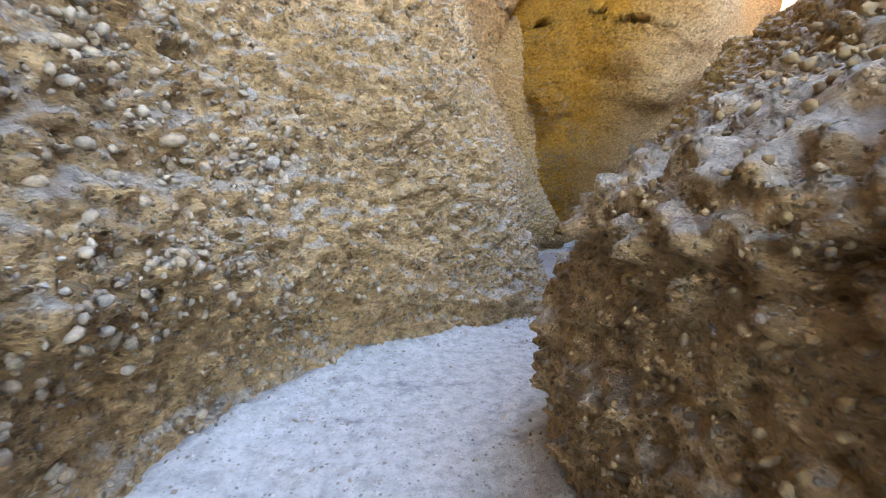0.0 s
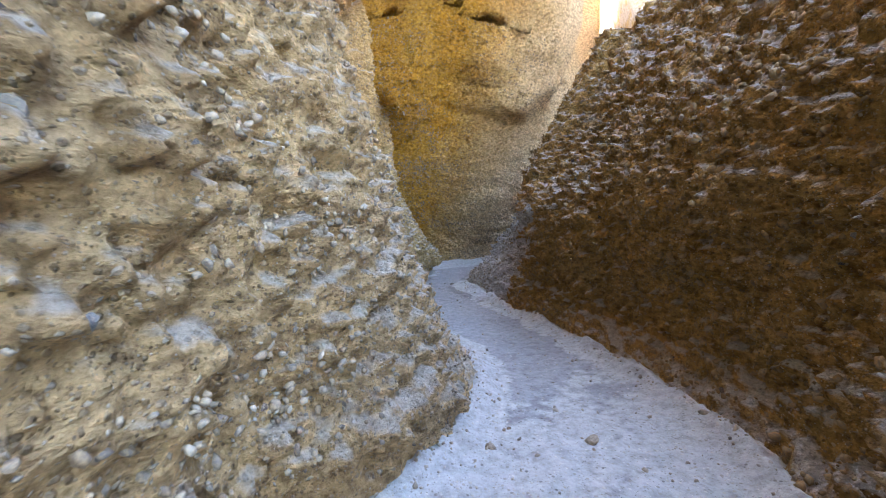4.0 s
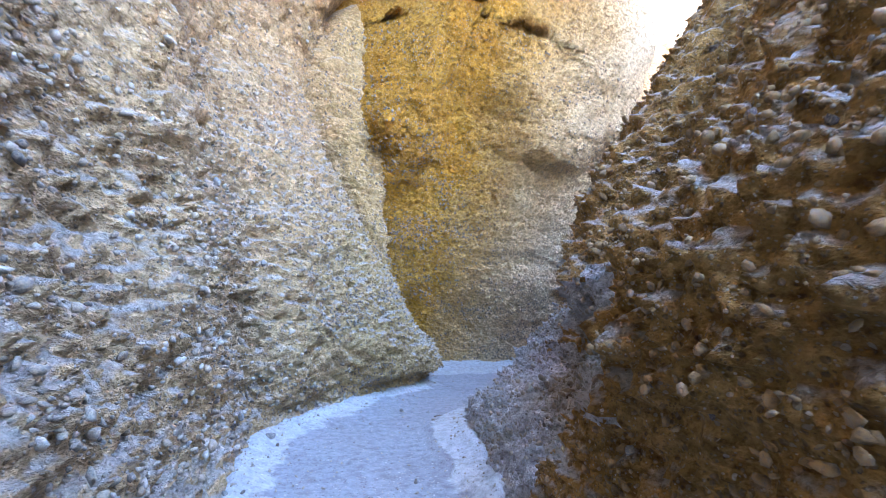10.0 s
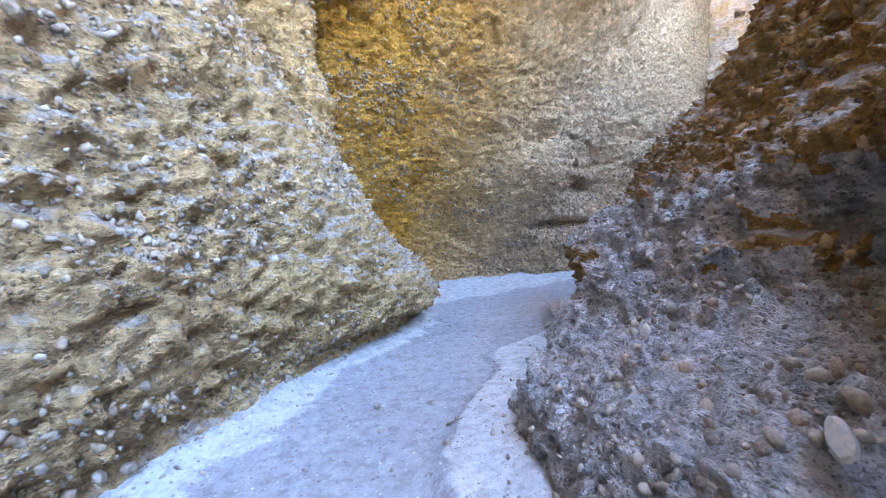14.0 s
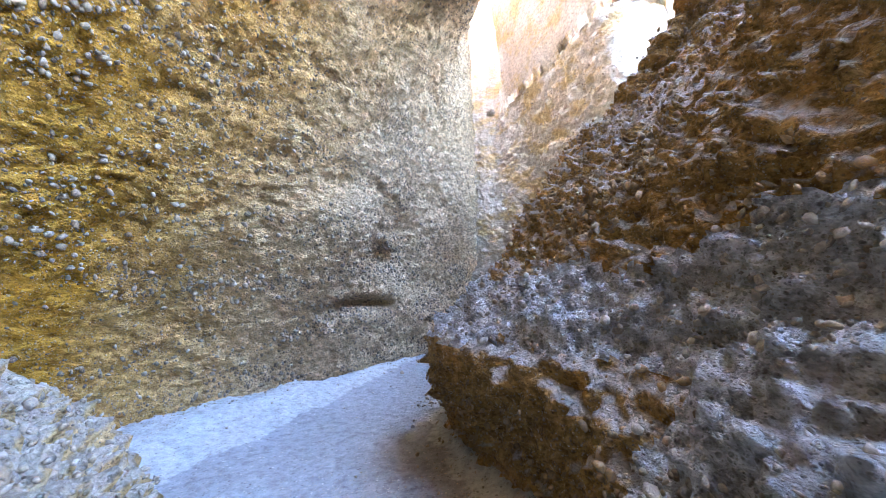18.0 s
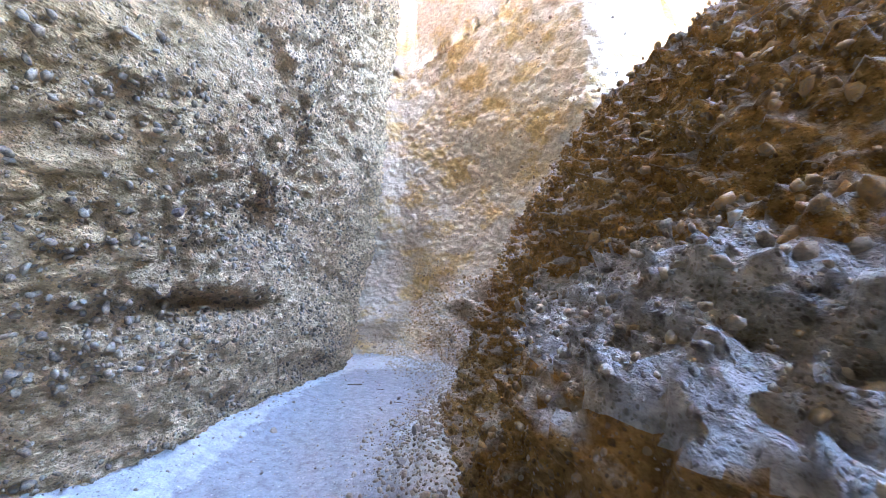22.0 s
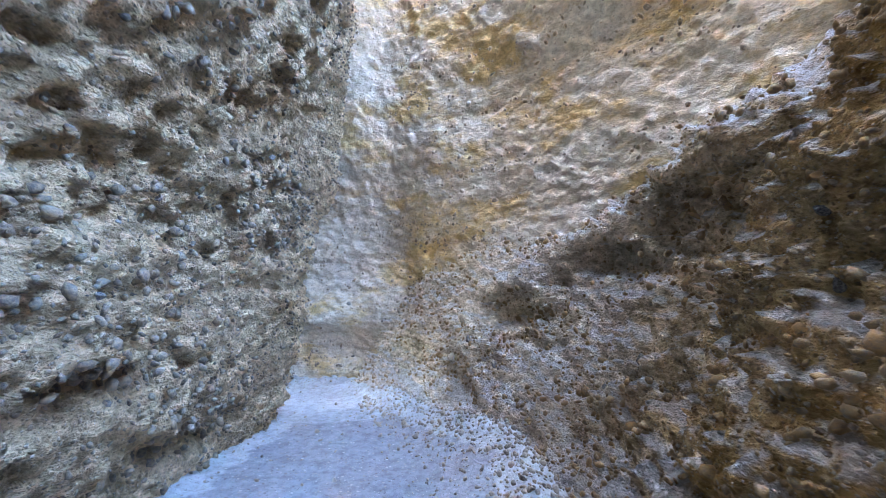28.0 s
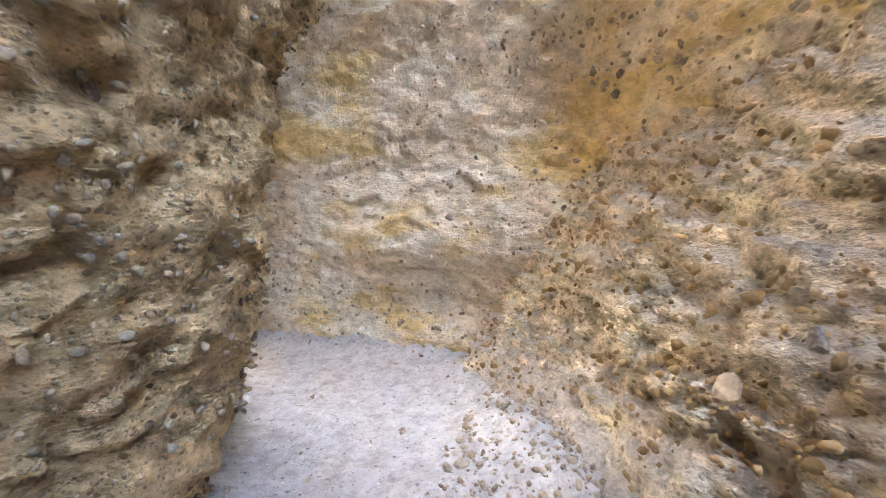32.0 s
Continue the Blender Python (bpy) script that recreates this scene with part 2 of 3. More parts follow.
def cells(p, seed=0):
    """How far each place lies from the nearest of one point a unit cell, as a dome of 0 to 1, times a chance for each cell."""
    i = np.floor(p).astype(int)
    best, mark = np.full(len(p), 9.0, np.float32), np.zeros(len(p), np.int32)
    for dx in (-1, 0, 1):
        for dy in (-1, 0, 1):
            for dz in (-1, 0, 1):
                c = i + (dx, dy, dz)
                h = PERM[(PERM[(PERM[(c[:, 0] + seed) & 255] + c[:, 1]) & 255] + c[:, 2]) & 255]
                d = (((c + SPOT[h]) - p) ** 2).sum(1)
                closer = d < best
                best = np.where(closer, d, best)
                mark = np.where(closer, h, mark)
    return np.clip(1 - best / 0.3, 0, 1) * np.clip(SPOT[mark, 0] * 2.4 - 1.0, 0, 1)


SPOT = np.random.RandomState(9).uniform(0, 1, (256, 3))


# ---- large structure ----
def spline(xs, ys, at, calm=False):
    """Cubic through (xs, ys); ys may have many columns. calm: with no overshoot."""
    xs, ys = np.asarray(xs, float), np.asarray(ys, float)
    ys = ys.reshape(len(xs), -1)
    h = np.diff(xs)[:, None]
    d = np.diff(ys, axis=0) / h
    m = np.zeros_like(ys)
    if calm:
        same = d[1:] * d[:-1] > 0
        m[1:-1] = np.where(same, 2 * d[1:] * d[:-1] / np.where(same, d[1:] + d[:-1], 1), 0)
    else:
        m[1:-1] = (d[1:] * h[:-1] + d[:-1] * h[1:]) / (h[1:] + h[:-1])
    m[0], m[-1] = d[0], d[-1]
    k = np.clip(np.searchsorted(xs, at) - 1, 0, len(xs) - 2)
    u = (at - xs[k])[:, None] / h[k]
    return ((2 * u**3 - 3 * u**2 + 1) * ys[k] + (u**3 - 2 * u**2 + u) * h[k] * m[k]
            + (3 * u**2 - 2 * u**3) * ys[k + 1] + (u**3 - u**2) * h[k] * m[k + 1])


def sheet(name, verts, nu, nv, mat, keep=None):
    """A grid of nu by nv places as one smooth mesh object."""
    idx = np.arange(nu * nv).reshape(nu, nv)
    quads = np.stack([idx[:-1, :-1], idx[1:, :-1], idx[1:, 1:], idx[:-1, 1:]], -1).reshape(-1, 4)
    if keep is not None:
        quads = quads[keep[quads].all(1)]
    return new(name, raw_mesh(name, verts, quads, mat, True))


def raw_mesh(name, verts, faces, mat, smooth=False):
    faces = np.asarray(faces, np.int32)
    n = faces.shape[1]
    me = bpy.data.meshes.new(name)
    me.vertices.add(len(verts))
    me.vertices.foreach_set("co", np.asarray(verts, np.float32).ravel())
    me.loops.add(faces.size)
    me.loops.foreach_set("vertex_index", faces.ravel())
    me.polygons.add(len(faces))
    me.polygons.foreach_set("loop_start", np.arange(0, faces.size, n, dtype=np.int32))
    me.polygons.foreach_set("use_smooth", np.full(len(faces), smooth))
    me.update()
    me.materials.append(mat)
    return me


WALLS = {}
HEIGHTS = np.concatenate([np.arange(-0.12, 3.0, 0.027), np.arange(3.0, 6.6, 0.04), np.arange(6.6, 8.0, 0.07), np.arange(8.0, 17.01, 0.3)])


def rock_wall(name, stations, mat, label, rim, unseen_hill=((1, .3), (6, .8), (30, 1.2)), step=0.033, seed=0, rough=1.0, ledge=0.06, bulges=()):
    """A canyon wall. Stations along its foot: x, y, the way into the rock in degrees, and the profile: pairs of
    height and how far the face lies back there (negative: it overhangs). rim: the height of its top; hill: how far back
    and how high the unseen ground added beyond it rises."""
    heights = HEIGHTS[HEIGHTS < rim]
    st = np.array([s[:3] for s in stations], float)
    backs = np.array([spline([z for z, _ in s[3]], [b for _, b in s[3]], heights, True)[:, 0] for s in stations])
    run = np.concatenate([[0], np.cumsum(np.hypot(*np.diff(st[:, :2], axis=0).T))])
    u = np.arange(0, run[-1], step)
    way = np.radians(st[:, 2])
    plan = spline(run, np.column_stack([st[:, :2], np.cos(way), np.sin(way)]), u)
    back = spline(run, backs, u, True)
    d = plan[:, 2:4] / np.linalg.norm(plan[:, 2:4], axis=1)[:, None]
    grid = np.empty((len(u), len(heights), 3))
    grid[:, :, :2] = plan[:, None, :2] + back[:, :, None] * d[:, None]
    grid[:, :, 2] = heights

    def normals(g):
        n = np.cross(np.gradient(g, axis=0), np.gradient(g, axis=1))
        n /= np.linalg.norm(n, axis=2)[:, :, None] + 1e-9
        side = np.sign(np.median(-(n[:, :60, :2] * d[:, None]).sum(2)))
        return n * side

    nrm = normals(grid).reshape(-1, 3)
    p = grid.reshape(-1, 3)
    q = p + seed
    amount = (0.13 * fbm(q * (0.9, 0.9, 1.2), 3) + 0.045 * fbm(q * (1.4, 1.4, 3.5), 3)
              + 0.07 * np.abs(fbm(q * 3.1, 3)) + 0.06 * fbm(q * 7.0, 2, 0.7) * np.clip((9 - p[:, 2]) / 3.5, 0.1, 1)
              + 0.16 * np.abs(fbm(q * (2.2, 2.2, 1.6) + 9, 3)) * np.clip(p[:, 2] / 3 - 0.8, 0, 1))
    rise = q[:, 2] + 0.10 * q[:, 0] + 0.7 * fbm(q * 0.5, 4)
    for period, share in ((0.85, 1.0), (0.34, 0.5)):
        saw = (rise / period) % 1.0
        saw = np.where(saw < 0.72, saw / 0.72, (1 - saw) / 0.28) - 0.5
        amount = amount + ledge / rough * share * saw * np.clip(0.4 + 2.2 * fbm(q * (0.7, 0.7, 0.9) + 40, 3), 0, 1.4)
    for x, y, z, wide, tall, out in bulges:
        c = p[((p - (x, y, z)) ** 2).sum(1).argmin()]
        o = p - c
        lean = np.where(o[:, 2] < 0, 2.2, 1.0) if out > 0 else 1.0
        amount = amount + out / rough * np.exp(-((o[:, 0] ** 2 + o[:, 1] ** 2) / wide ** 2) - (lean * o[:, 2] / tall) ** 2)
    low = p[:, 2] < 8
    fine = np.clip((7.5 - p[low, 2]) / 2.5, 0, 1)
    amount[low] += 0.10 * cells(q[low] * 7.5) + 0.085 * fine * cells(q[low] * 14.0, 5) - 0.09 * cells(q[low] * (4.5, 4.5, 7.0), 9)
    p = p + nrm * (rough * amount * np.clip((p[:, 2] + 0.3) / 0.7, 0.25, 1))[:, None]
    g = p.reshape(grid.shape)
    WALLS[name] = (g.copy(), normals(g))
    edge = g[:, -1:, :].copy()
    for far, up in unseen_hill:
        row = edge.copy()
        row[:, :, :2] += far * d[:, None]
        row[:, :, 2] += up
        g = np.concatenate([g, row], 1)
    return tagged(sheet(name, g.reshape(-1, 3), len(u), g.shape[1], mat), label, "rock wall", kind="structure")


# profiles of the wall on the left at the start
# above about 6 m, out of view, they lean over to cut skylight
L_up = ((0, 0), (.25, .12), (.55, .06), (.85, -.17), (1.15, -.26), (1.7, -.15), (2.6, .2), (5.5, 1.1), (8, .8), (13, -1.8))
L_belly = ((0, 0), (.3, -.05), (.6, -.25), (1.1, -.3), (1.8, -.4), (2.4, -.36), (3.3, .05), (5.5, .6), (8, .3), (13, -2.2))
L_face = ((0, 0), (.3, .02), (.6, .02), (1.1, .0), (1.8, .02), (2.6, .12), (3.3, .26), (5.5, .9), (8, .5), (13, -2.2))
L_lean = ((0, 0), (.6, .04), (1.1, .14), (1.8, .3), (2.6, .52), (3.4, .78), (5.5, 1.5), (8, 1.1), (13, -1.8))
L_turn = ((0, 0), (.6, .12), (1.1, .38), (1.5, .52), (2.2, .84), (3.2, 1.2), (5.5, 1.9), (8, 1.4), (13, -1.8))
L_nose = ((0, 0), (.45, .32), (1.06, .62), (1.3, .78), (2, 1.05), (2.8, 1.35), (5.5, 2.3), (8, 1.8), (13, -1.6))
L_bank = ((0, 0), (.45, .4), (.9, .6), (1.6, .85), (2, 1.1), (3, 1.4), (5.5, 2), (8, 1.6), (13, -1.8))
L_recess = ((0, 0), (.45, .22), (1.4, .32), (2.1, .46), (3, .72), (4.2, 1.15), (6, 1.6), (8.5, 1), (13, -4))
L_under = ((0, 0), (.2, .1), (.5, -.02), (1, -.14), (1.5, -.1), (2.5, .1), (3.4, .5), (4.4, 1.05), (6.5, 1.8), (8.5, .8), (13, -4))
L_lip = ((0, .12), (.2, .12), (.45, -.12), (1, -.26), (1.5, -.1), (2.5, .34), (3.8, 1.15), (5.6, 2.4), (8, 2.4), (10, 0), (13, -3.5))
L_fin = ((0, .15), (.24, .16), (.42, -.2), (.65, -.22), (1.1, .04), (1.9, .54), (2.6, 1.2), (3.8, 2.05), (4.8, 2.95), (6.3, 3.8), (8, 3.3), (10, .8), (13, -3))
L_tip = ((0, .2), (.24, .2), (.42, -.12), (.65, .02), (1.1, .38), (1.9, 1.1), (3.8, 2.5), (4.8, 3.4), (6.3, 4.2), (8, 3.6), (10, 1), (13, -3))
L_behind = ((0, 0), (1, .4), (3.8, 1.2), (17, 3.5))
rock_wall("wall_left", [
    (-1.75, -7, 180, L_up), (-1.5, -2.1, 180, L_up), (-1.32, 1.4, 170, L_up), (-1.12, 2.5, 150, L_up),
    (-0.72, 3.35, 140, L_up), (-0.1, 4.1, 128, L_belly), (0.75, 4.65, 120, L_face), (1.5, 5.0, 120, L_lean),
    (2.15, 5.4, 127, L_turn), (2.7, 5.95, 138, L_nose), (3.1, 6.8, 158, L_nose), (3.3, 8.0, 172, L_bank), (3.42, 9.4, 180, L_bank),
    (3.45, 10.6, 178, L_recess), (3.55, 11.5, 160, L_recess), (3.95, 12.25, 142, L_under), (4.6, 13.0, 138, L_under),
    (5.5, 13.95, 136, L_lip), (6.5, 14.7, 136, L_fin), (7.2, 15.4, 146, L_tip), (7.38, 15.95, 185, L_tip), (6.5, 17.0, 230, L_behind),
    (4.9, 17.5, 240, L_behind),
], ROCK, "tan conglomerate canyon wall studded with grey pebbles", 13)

# the overhanging wall that fills the bend and goes on along the second reach
# above about 9 m the lean is unseen, chosen to shape the skylight
B_crack = ((0, 0), (1, -.2), (2.6, -.95), (4.15, -2.1), (5.2, -3.5), (6.5, -4.5), (8, -5.6), (11, -7.8), (17, -10.6))
B_west = ((0, 0), (.5, -.02), (1.6, -.4), (2.3, -.95), (3, -1.38), (4.1, -2.05), (5.2, -2.75), (6.8, -4.1), (8, -5), (11, -7.4), (14, -9.4))
B_mid = ((0, 0), (.5, -.12), (1.74, -.82), (2.2, -1.15), (2.5, -1.3), (3, -1.45), (3.8, -1.65), (5.2, -2.5), (6.8, -4), (8.8, -5.4), (14, -6))
B_break = ((0, 0), (.3, -.15), (1.47, -.65), (2.2, -.82), (3.54, -1.32), (5, -1.8), (7.2, -3.5), (9, -4.8), (14, -4))
B_east = ((0, 0), (.5, -.15), (1.64, -.6), (2.24, -.64), (3, -.9), (4.1, -1.3), (8, -2.2), (14, -2.1))
B_long = ((0, 0), (.5, -.2), (1.2, -.45), (1.8, -.42), (2.24, -.6), (4.1, -1.3), (8, -1.6), (14, -1.4))
B_end = ((0, 0), (.45, -.25), (1.1, -.42), (1.57, -.52), (2.2, -.68), (2.8, -.82), (4, -.98), (8, -.9), (17, .6))
B_nose = ((0, 0), (.45, -.2), (1, -.28), (1.9, -.4), (2.7, -.6), (4, -.62), (17, -.8))
B_plain = ((0, 0), (17, 0))
rock_wall("wall_bend", [
    (0.5, 14.1, 150, B_plain), (1.8, 16.7, 145, B_plain), (3.2, 17.8, 124, B_crack), (4.7, 18.3, 112, B_crack), (6.2, 18.4, 99, B_west), (7.6, 18.45, 93, B_west),
    (9.2, 18.45, 91, B_west), (10.6, 18.3, 90, B_mid), (11.9, 18.1, 90, B_break), (13.2, 18.2, 90, B_east), (15.2, 18.35, 92, B_long),
    (16.8, 18.45, 95, B_end), (17.65, 18.45, 118, B_nose), (18.0, 18.95, 150, B_nose), (18.3, 19.7, 172, B_plain), (18.2, 22.0, 180, B_plain),
    (18.0, 26.0, 180, B_plain),
], OCHRE, "overhanging tan conglomerate wall at the canyon's bend", 14, seed=31, rough=0.75, ledge=0.05, bulges=(
    (9.9, 14.9, 6.3, 1.0, 1.0, .5), (11.2, 14.9, 7.6, .6, 2.2, .3), (7.4, 15.0, 6.5, .8, 2.2, -.25), (8.4, 14.6, 7.5, .6, 1.8, .25),
    (4.55, 14.5, 5.2, .18, .38, -.65), (5.4, 15.3, 5.0, .35, 1.0, -.4), (6.5, 15.3, 5.6, .5, 1.5, .25), (11.75, 17.5, 1.45, .55, .13, -.28), (12.72, 17.65, 1.48, .5, .12, -.26), (15.0, 17.9, 1.0, .55, .1, -.18), (12.3, 17.25, 2.3, .4, .2, -.18),
    (16.3, 18.2, .4, .8, .13, -.2), (12.8, 17.2, 3.0, .6, .35, -.15), (10.6, 17.0, 3.4, .7, .25, -.12), (8.05, 17.4, 2.3, .35, .3, -.2)))

# the right side: a ledged block, a shaded face, an undercut nose over a mound, a second block, a long slope
R_block = ((0, 0), (1, -.04), (1.5, -.1), (1.68, .06), (1.9, .36), (2.6, 1.1), (3.8, 2.2), (5.5, 3.2), (17, 6.8))
R_shoulder = ((0, 0), (.8, -.06), (1.2, -.08), (1.4, .12), (1.7, .46), (2.1, .95), (2.6, 1.45), (3.8, 2.4), (5.5, 3.3), (17, 6.8))
R_bay = ((0, 0), (1, .15), (1.9, .5), (3.8, 1.7), (8, 3.8), (17, 6.6))
R_low = ((0, 0), (.45, .3), (1, .42), (1.8, .4), (2.3, .5), (3, .75), (3.8, 1.3), (8, 3.6), (17, 6.3))
R_face = ((0, 0), (.5, .34), (1, .3), (1.8, .2), (2.3, .3), (3, .65), (3.8, 1.15), (5.5, 2.2), (8, 4))
R_flank = ((0, 0), (.6, .2), (1.2, .06), (1.65, .04), (2, .14), (2.4, .46), (3.2, .95), (5.5, 2.4), (8, 4))
R_ramp = ((0, 0), (.6, .15), (1.1, .3), (1.7, .72), (2.1, 1.02), (2.5, 1.24), (3.8, 2), (5.5, 3), (8, 4.4))
R_nose = ((0, 0), (.55, .28), (.8, .6), (1.2, 1), (1.5, 1.05), (1.8, .45), (2.4, .62), (3.2, 1), (4.2, 1.5), (5.5, 2.3), (8, 4.1))
R_roof = ((0, 0), (.45, .2), (.7, .42), (.9, .85), (1.2, 1.3), (1.5, 1.38), (1.85, .8), (2.6, 1.05), (3.8, 1.6), (5.5, 2.6), (8, 4.2))
R_mound = ((0, 0), (.35, .1), (.62, .3), (.85, .85), (1.1, 1.4), (1.5, 1.7), (1.85, 1.42), (2.6, 1.75), (3.8, 2.3), (8, 4.8))
R_saddle = ((0, 0), (.3, .1), (.55, .4), (.85, .9), (1.2, 1.18), (1.55, 1.38), (2.2, 1.75), (3.8, 2.7), (8, 5))
R_step = ((0, 0), (.5, .04), (.95, .18), (1.24, .45), (1.68, .7), (2.3, 1.05), (3.8, 2), (8, 4), (17, 6.4))
R_crest = ((0, 0), (.5, .1), (.95, .35), (1.24, .62), (1.8, 1.1), (2.6, 1.42), (3.7, 1.82), (5.4, 2.6), (8, 4), (17, 6.4))
R_brow = ((0, .06), (.3, .06), (.75, -.15), (1.1, -.27), (1.35, -.04), (1.6, .25), (1.9, .55), (2.3, .82), (3, 1.4), (3.8, 2.3), (4.7, 3), (8, 5), (17, 8))
R_shelf = ((0, .04), (.6, -.04), (1.1, .08), (1.35, .28), (1.57, .54), (1.84, .82), (2.33, 1.1), (2.9, 1.4), (3.8, 2.3), (5.5, 3.4), (8, 5), (17, 8))
R_slope = ((0, 0), (.4, .3), (1.04, .55), (1.44, .72), (1.9, .88), (2.74, 1.28), (3.1, 1.5), (4.4, 2.9), (5.4, 3.9), (8, 5.8), (17, 9))
R_end = ((0, 0), (.4, .42), (1.06, .85), (1.5, 1.08), (1.74, 1.22), (1.95, 1.02), (2.2, 1.15), (2.6, 1.6), (3.8, 3.2), (5.5, 6), (8, 8))
R_ledge = ((0, 0), (.4, .42), (1.06, .85), (1.5, 1.05), (1.9, 1.2), (2.15, 1.3), (2.36, 1.08), (2.65, 1.35), (3.8, 3.1), (5.5, 6), (8, 8))
R_tip = ((0, 0), (.6, .46), (.98, .7), (1.2, .9), (1.35, .95), (1.55, .76), (1.7, .84), (2.16, 1.3), (3, 2.6), (5.5, 7), (8, 9))
R_corner = ((0, 0), (.5, .42), (1, .52), (1.3, .66), (1.9, .95), (2.2, 1.2), (3, 2.5), (5.5, 7), (8, 9))
# unseen hill behind the rim, added to block low sky and bounce sun
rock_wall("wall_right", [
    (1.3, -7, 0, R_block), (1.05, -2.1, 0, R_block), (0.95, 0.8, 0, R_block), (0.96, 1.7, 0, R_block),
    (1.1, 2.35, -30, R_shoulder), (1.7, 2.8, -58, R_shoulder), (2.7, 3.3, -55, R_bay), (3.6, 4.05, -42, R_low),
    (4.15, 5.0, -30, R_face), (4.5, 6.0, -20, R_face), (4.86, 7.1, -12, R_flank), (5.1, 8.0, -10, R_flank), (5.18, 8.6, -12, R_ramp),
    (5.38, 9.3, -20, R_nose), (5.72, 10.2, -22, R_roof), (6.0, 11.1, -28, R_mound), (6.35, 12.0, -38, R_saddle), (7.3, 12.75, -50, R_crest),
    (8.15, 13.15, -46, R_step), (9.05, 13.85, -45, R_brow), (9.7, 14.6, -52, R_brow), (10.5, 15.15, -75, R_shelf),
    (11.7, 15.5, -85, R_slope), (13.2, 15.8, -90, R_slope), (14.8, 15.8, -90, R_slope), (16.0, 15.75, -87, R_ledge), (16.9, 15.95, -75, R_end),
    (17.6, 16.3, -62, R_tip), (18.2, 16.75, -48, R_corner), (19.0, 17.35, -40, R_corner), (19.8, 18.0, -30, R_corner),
], BROWN_SHADED, "brown conglomerate canyon wall sloping back, coloured darker for its shade", 5.5, unseen_hill=((1.2, 0), (4, .8), (10, 6), (18, 12), (40, 18)), seed=63, ledge=0.07, bulges=(
    (18.05, 15.6, 1.5, .2, .1, -.2), (17.6, 15.3, 1.62, .2, .12, -.28), (17.2, 14.95, 1.85, .26, .14, -.32), (16.6, 14.7, 2.05, .26, .15, -.32), (16.2, 14.5, 2.3, .24, .16, -.32),
    (15.6, 14.6, 2.2, .4, .32, .22), (15.4, 14.3, 2.8, .35, .45, -.3), (14.6, 14.8, 1.6, .35, .28, -.2), (12.8, 14.5, 2.4, .4, .3, -.2)))

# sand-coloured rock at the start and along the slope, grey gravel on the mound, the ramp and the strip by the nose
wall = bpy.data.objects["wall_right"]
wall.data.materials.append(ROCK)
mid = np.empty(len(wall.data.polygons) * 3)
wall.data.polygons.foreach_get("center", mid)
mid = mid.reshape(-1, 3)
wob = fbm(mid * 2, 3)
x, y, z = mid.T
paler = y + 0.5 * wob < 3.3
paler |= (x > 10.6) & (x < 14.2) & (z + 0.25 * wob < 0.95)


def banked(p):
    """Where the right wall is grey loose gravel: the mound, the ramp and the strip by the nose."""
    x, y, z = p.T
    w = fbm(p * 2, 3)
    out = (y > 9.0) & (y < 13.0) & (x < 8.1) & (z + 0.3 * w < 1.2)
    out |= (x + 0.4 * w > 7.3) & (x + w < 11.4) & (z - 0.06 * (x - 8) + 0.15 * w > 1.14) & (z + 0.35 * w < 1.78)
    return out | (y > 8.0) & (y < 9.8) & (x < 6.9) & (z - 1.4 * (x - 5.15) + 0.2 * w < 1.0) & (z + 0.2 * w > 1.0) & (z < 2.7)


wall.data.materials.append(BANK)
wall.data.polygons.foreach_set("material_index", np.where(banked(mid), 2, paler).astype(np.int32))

# above 8 m, mostly out of view, the lean sets how much skylight enters
F_wall = ((0, 0), (3, 0), (4.3, 0), (5.1, -.25), (6.8, -.5), (11, -1.3), (17, -3.2))
F_curve = ((0, 0), (1.9, -.05), (3, -.35), (4.3, -.52), (6.6, -.6), (11, -1.1), (17, -2.4))
F_hood = ((0, 0), (1.93, -.06), (2.76, -.35), (3.1, -.52), (3.76, -.7), (4.7, -.8), (6.6, -.82), (11, -.3), (17, .5))
F_roof = ((0, 0), (1.3, -.1), (2.45, -.3), (3.5, -.78), (4.5, -1.02), (6, -1.1), (8, -1), (12, -.3), (17, .6))
rock_wall("wall_far", [
    (22.0, 13.2, 75, F_wall), (17.6, 12.75, 70, F_wall), (16.35, 12.7, 30, F_wall), (16.0, 13.0, -20, F_wall), (16.4, 13.45, -44, F_wall),
    (17.45, 14.4, -45, F_wall), (18.5, 15.45, -42, F_wall), (19.4, 16.4, -38, F_curve), (19.95, 17.1, -25, F_hood),
    (20.05, 17.8, -8, F_roof), (20.0, 18.5, 5, F_roof), (19.95, 19.2, 10, F_roof), (19.6, 20.5, 8, F_roof), (19.2, 23.0, 5, F_roof),
], PALE, "pale yellow and white sandstone wall closing the view", 15, seed=95, step=0.04, ledge=0.04, rough=0.5, bulges=((19.9, 18.4, 1.1, .9, .45, .2), (19.95, 18.3, .5, .8, .22, -.15)))

# ---- floor ----
gx, gy = np.arange(-2.4, 21.4, 0.05), np.arange(-8, 24, 0.05)
ground = np.stack(np.meshgrid(gx, gy, indexing="ij"), -1).reshape(-1, 2)
line = np.array([(0, -8), *[eye[:2] for _, eye, _, _ in PATH], (18.6, 17.9), (19.0, 19.5), (18.9, 24)])
line = np.concatenate([np.linspace(a, b, 6)[:-1] for a, b in zip(line[:-1], line[1:])])


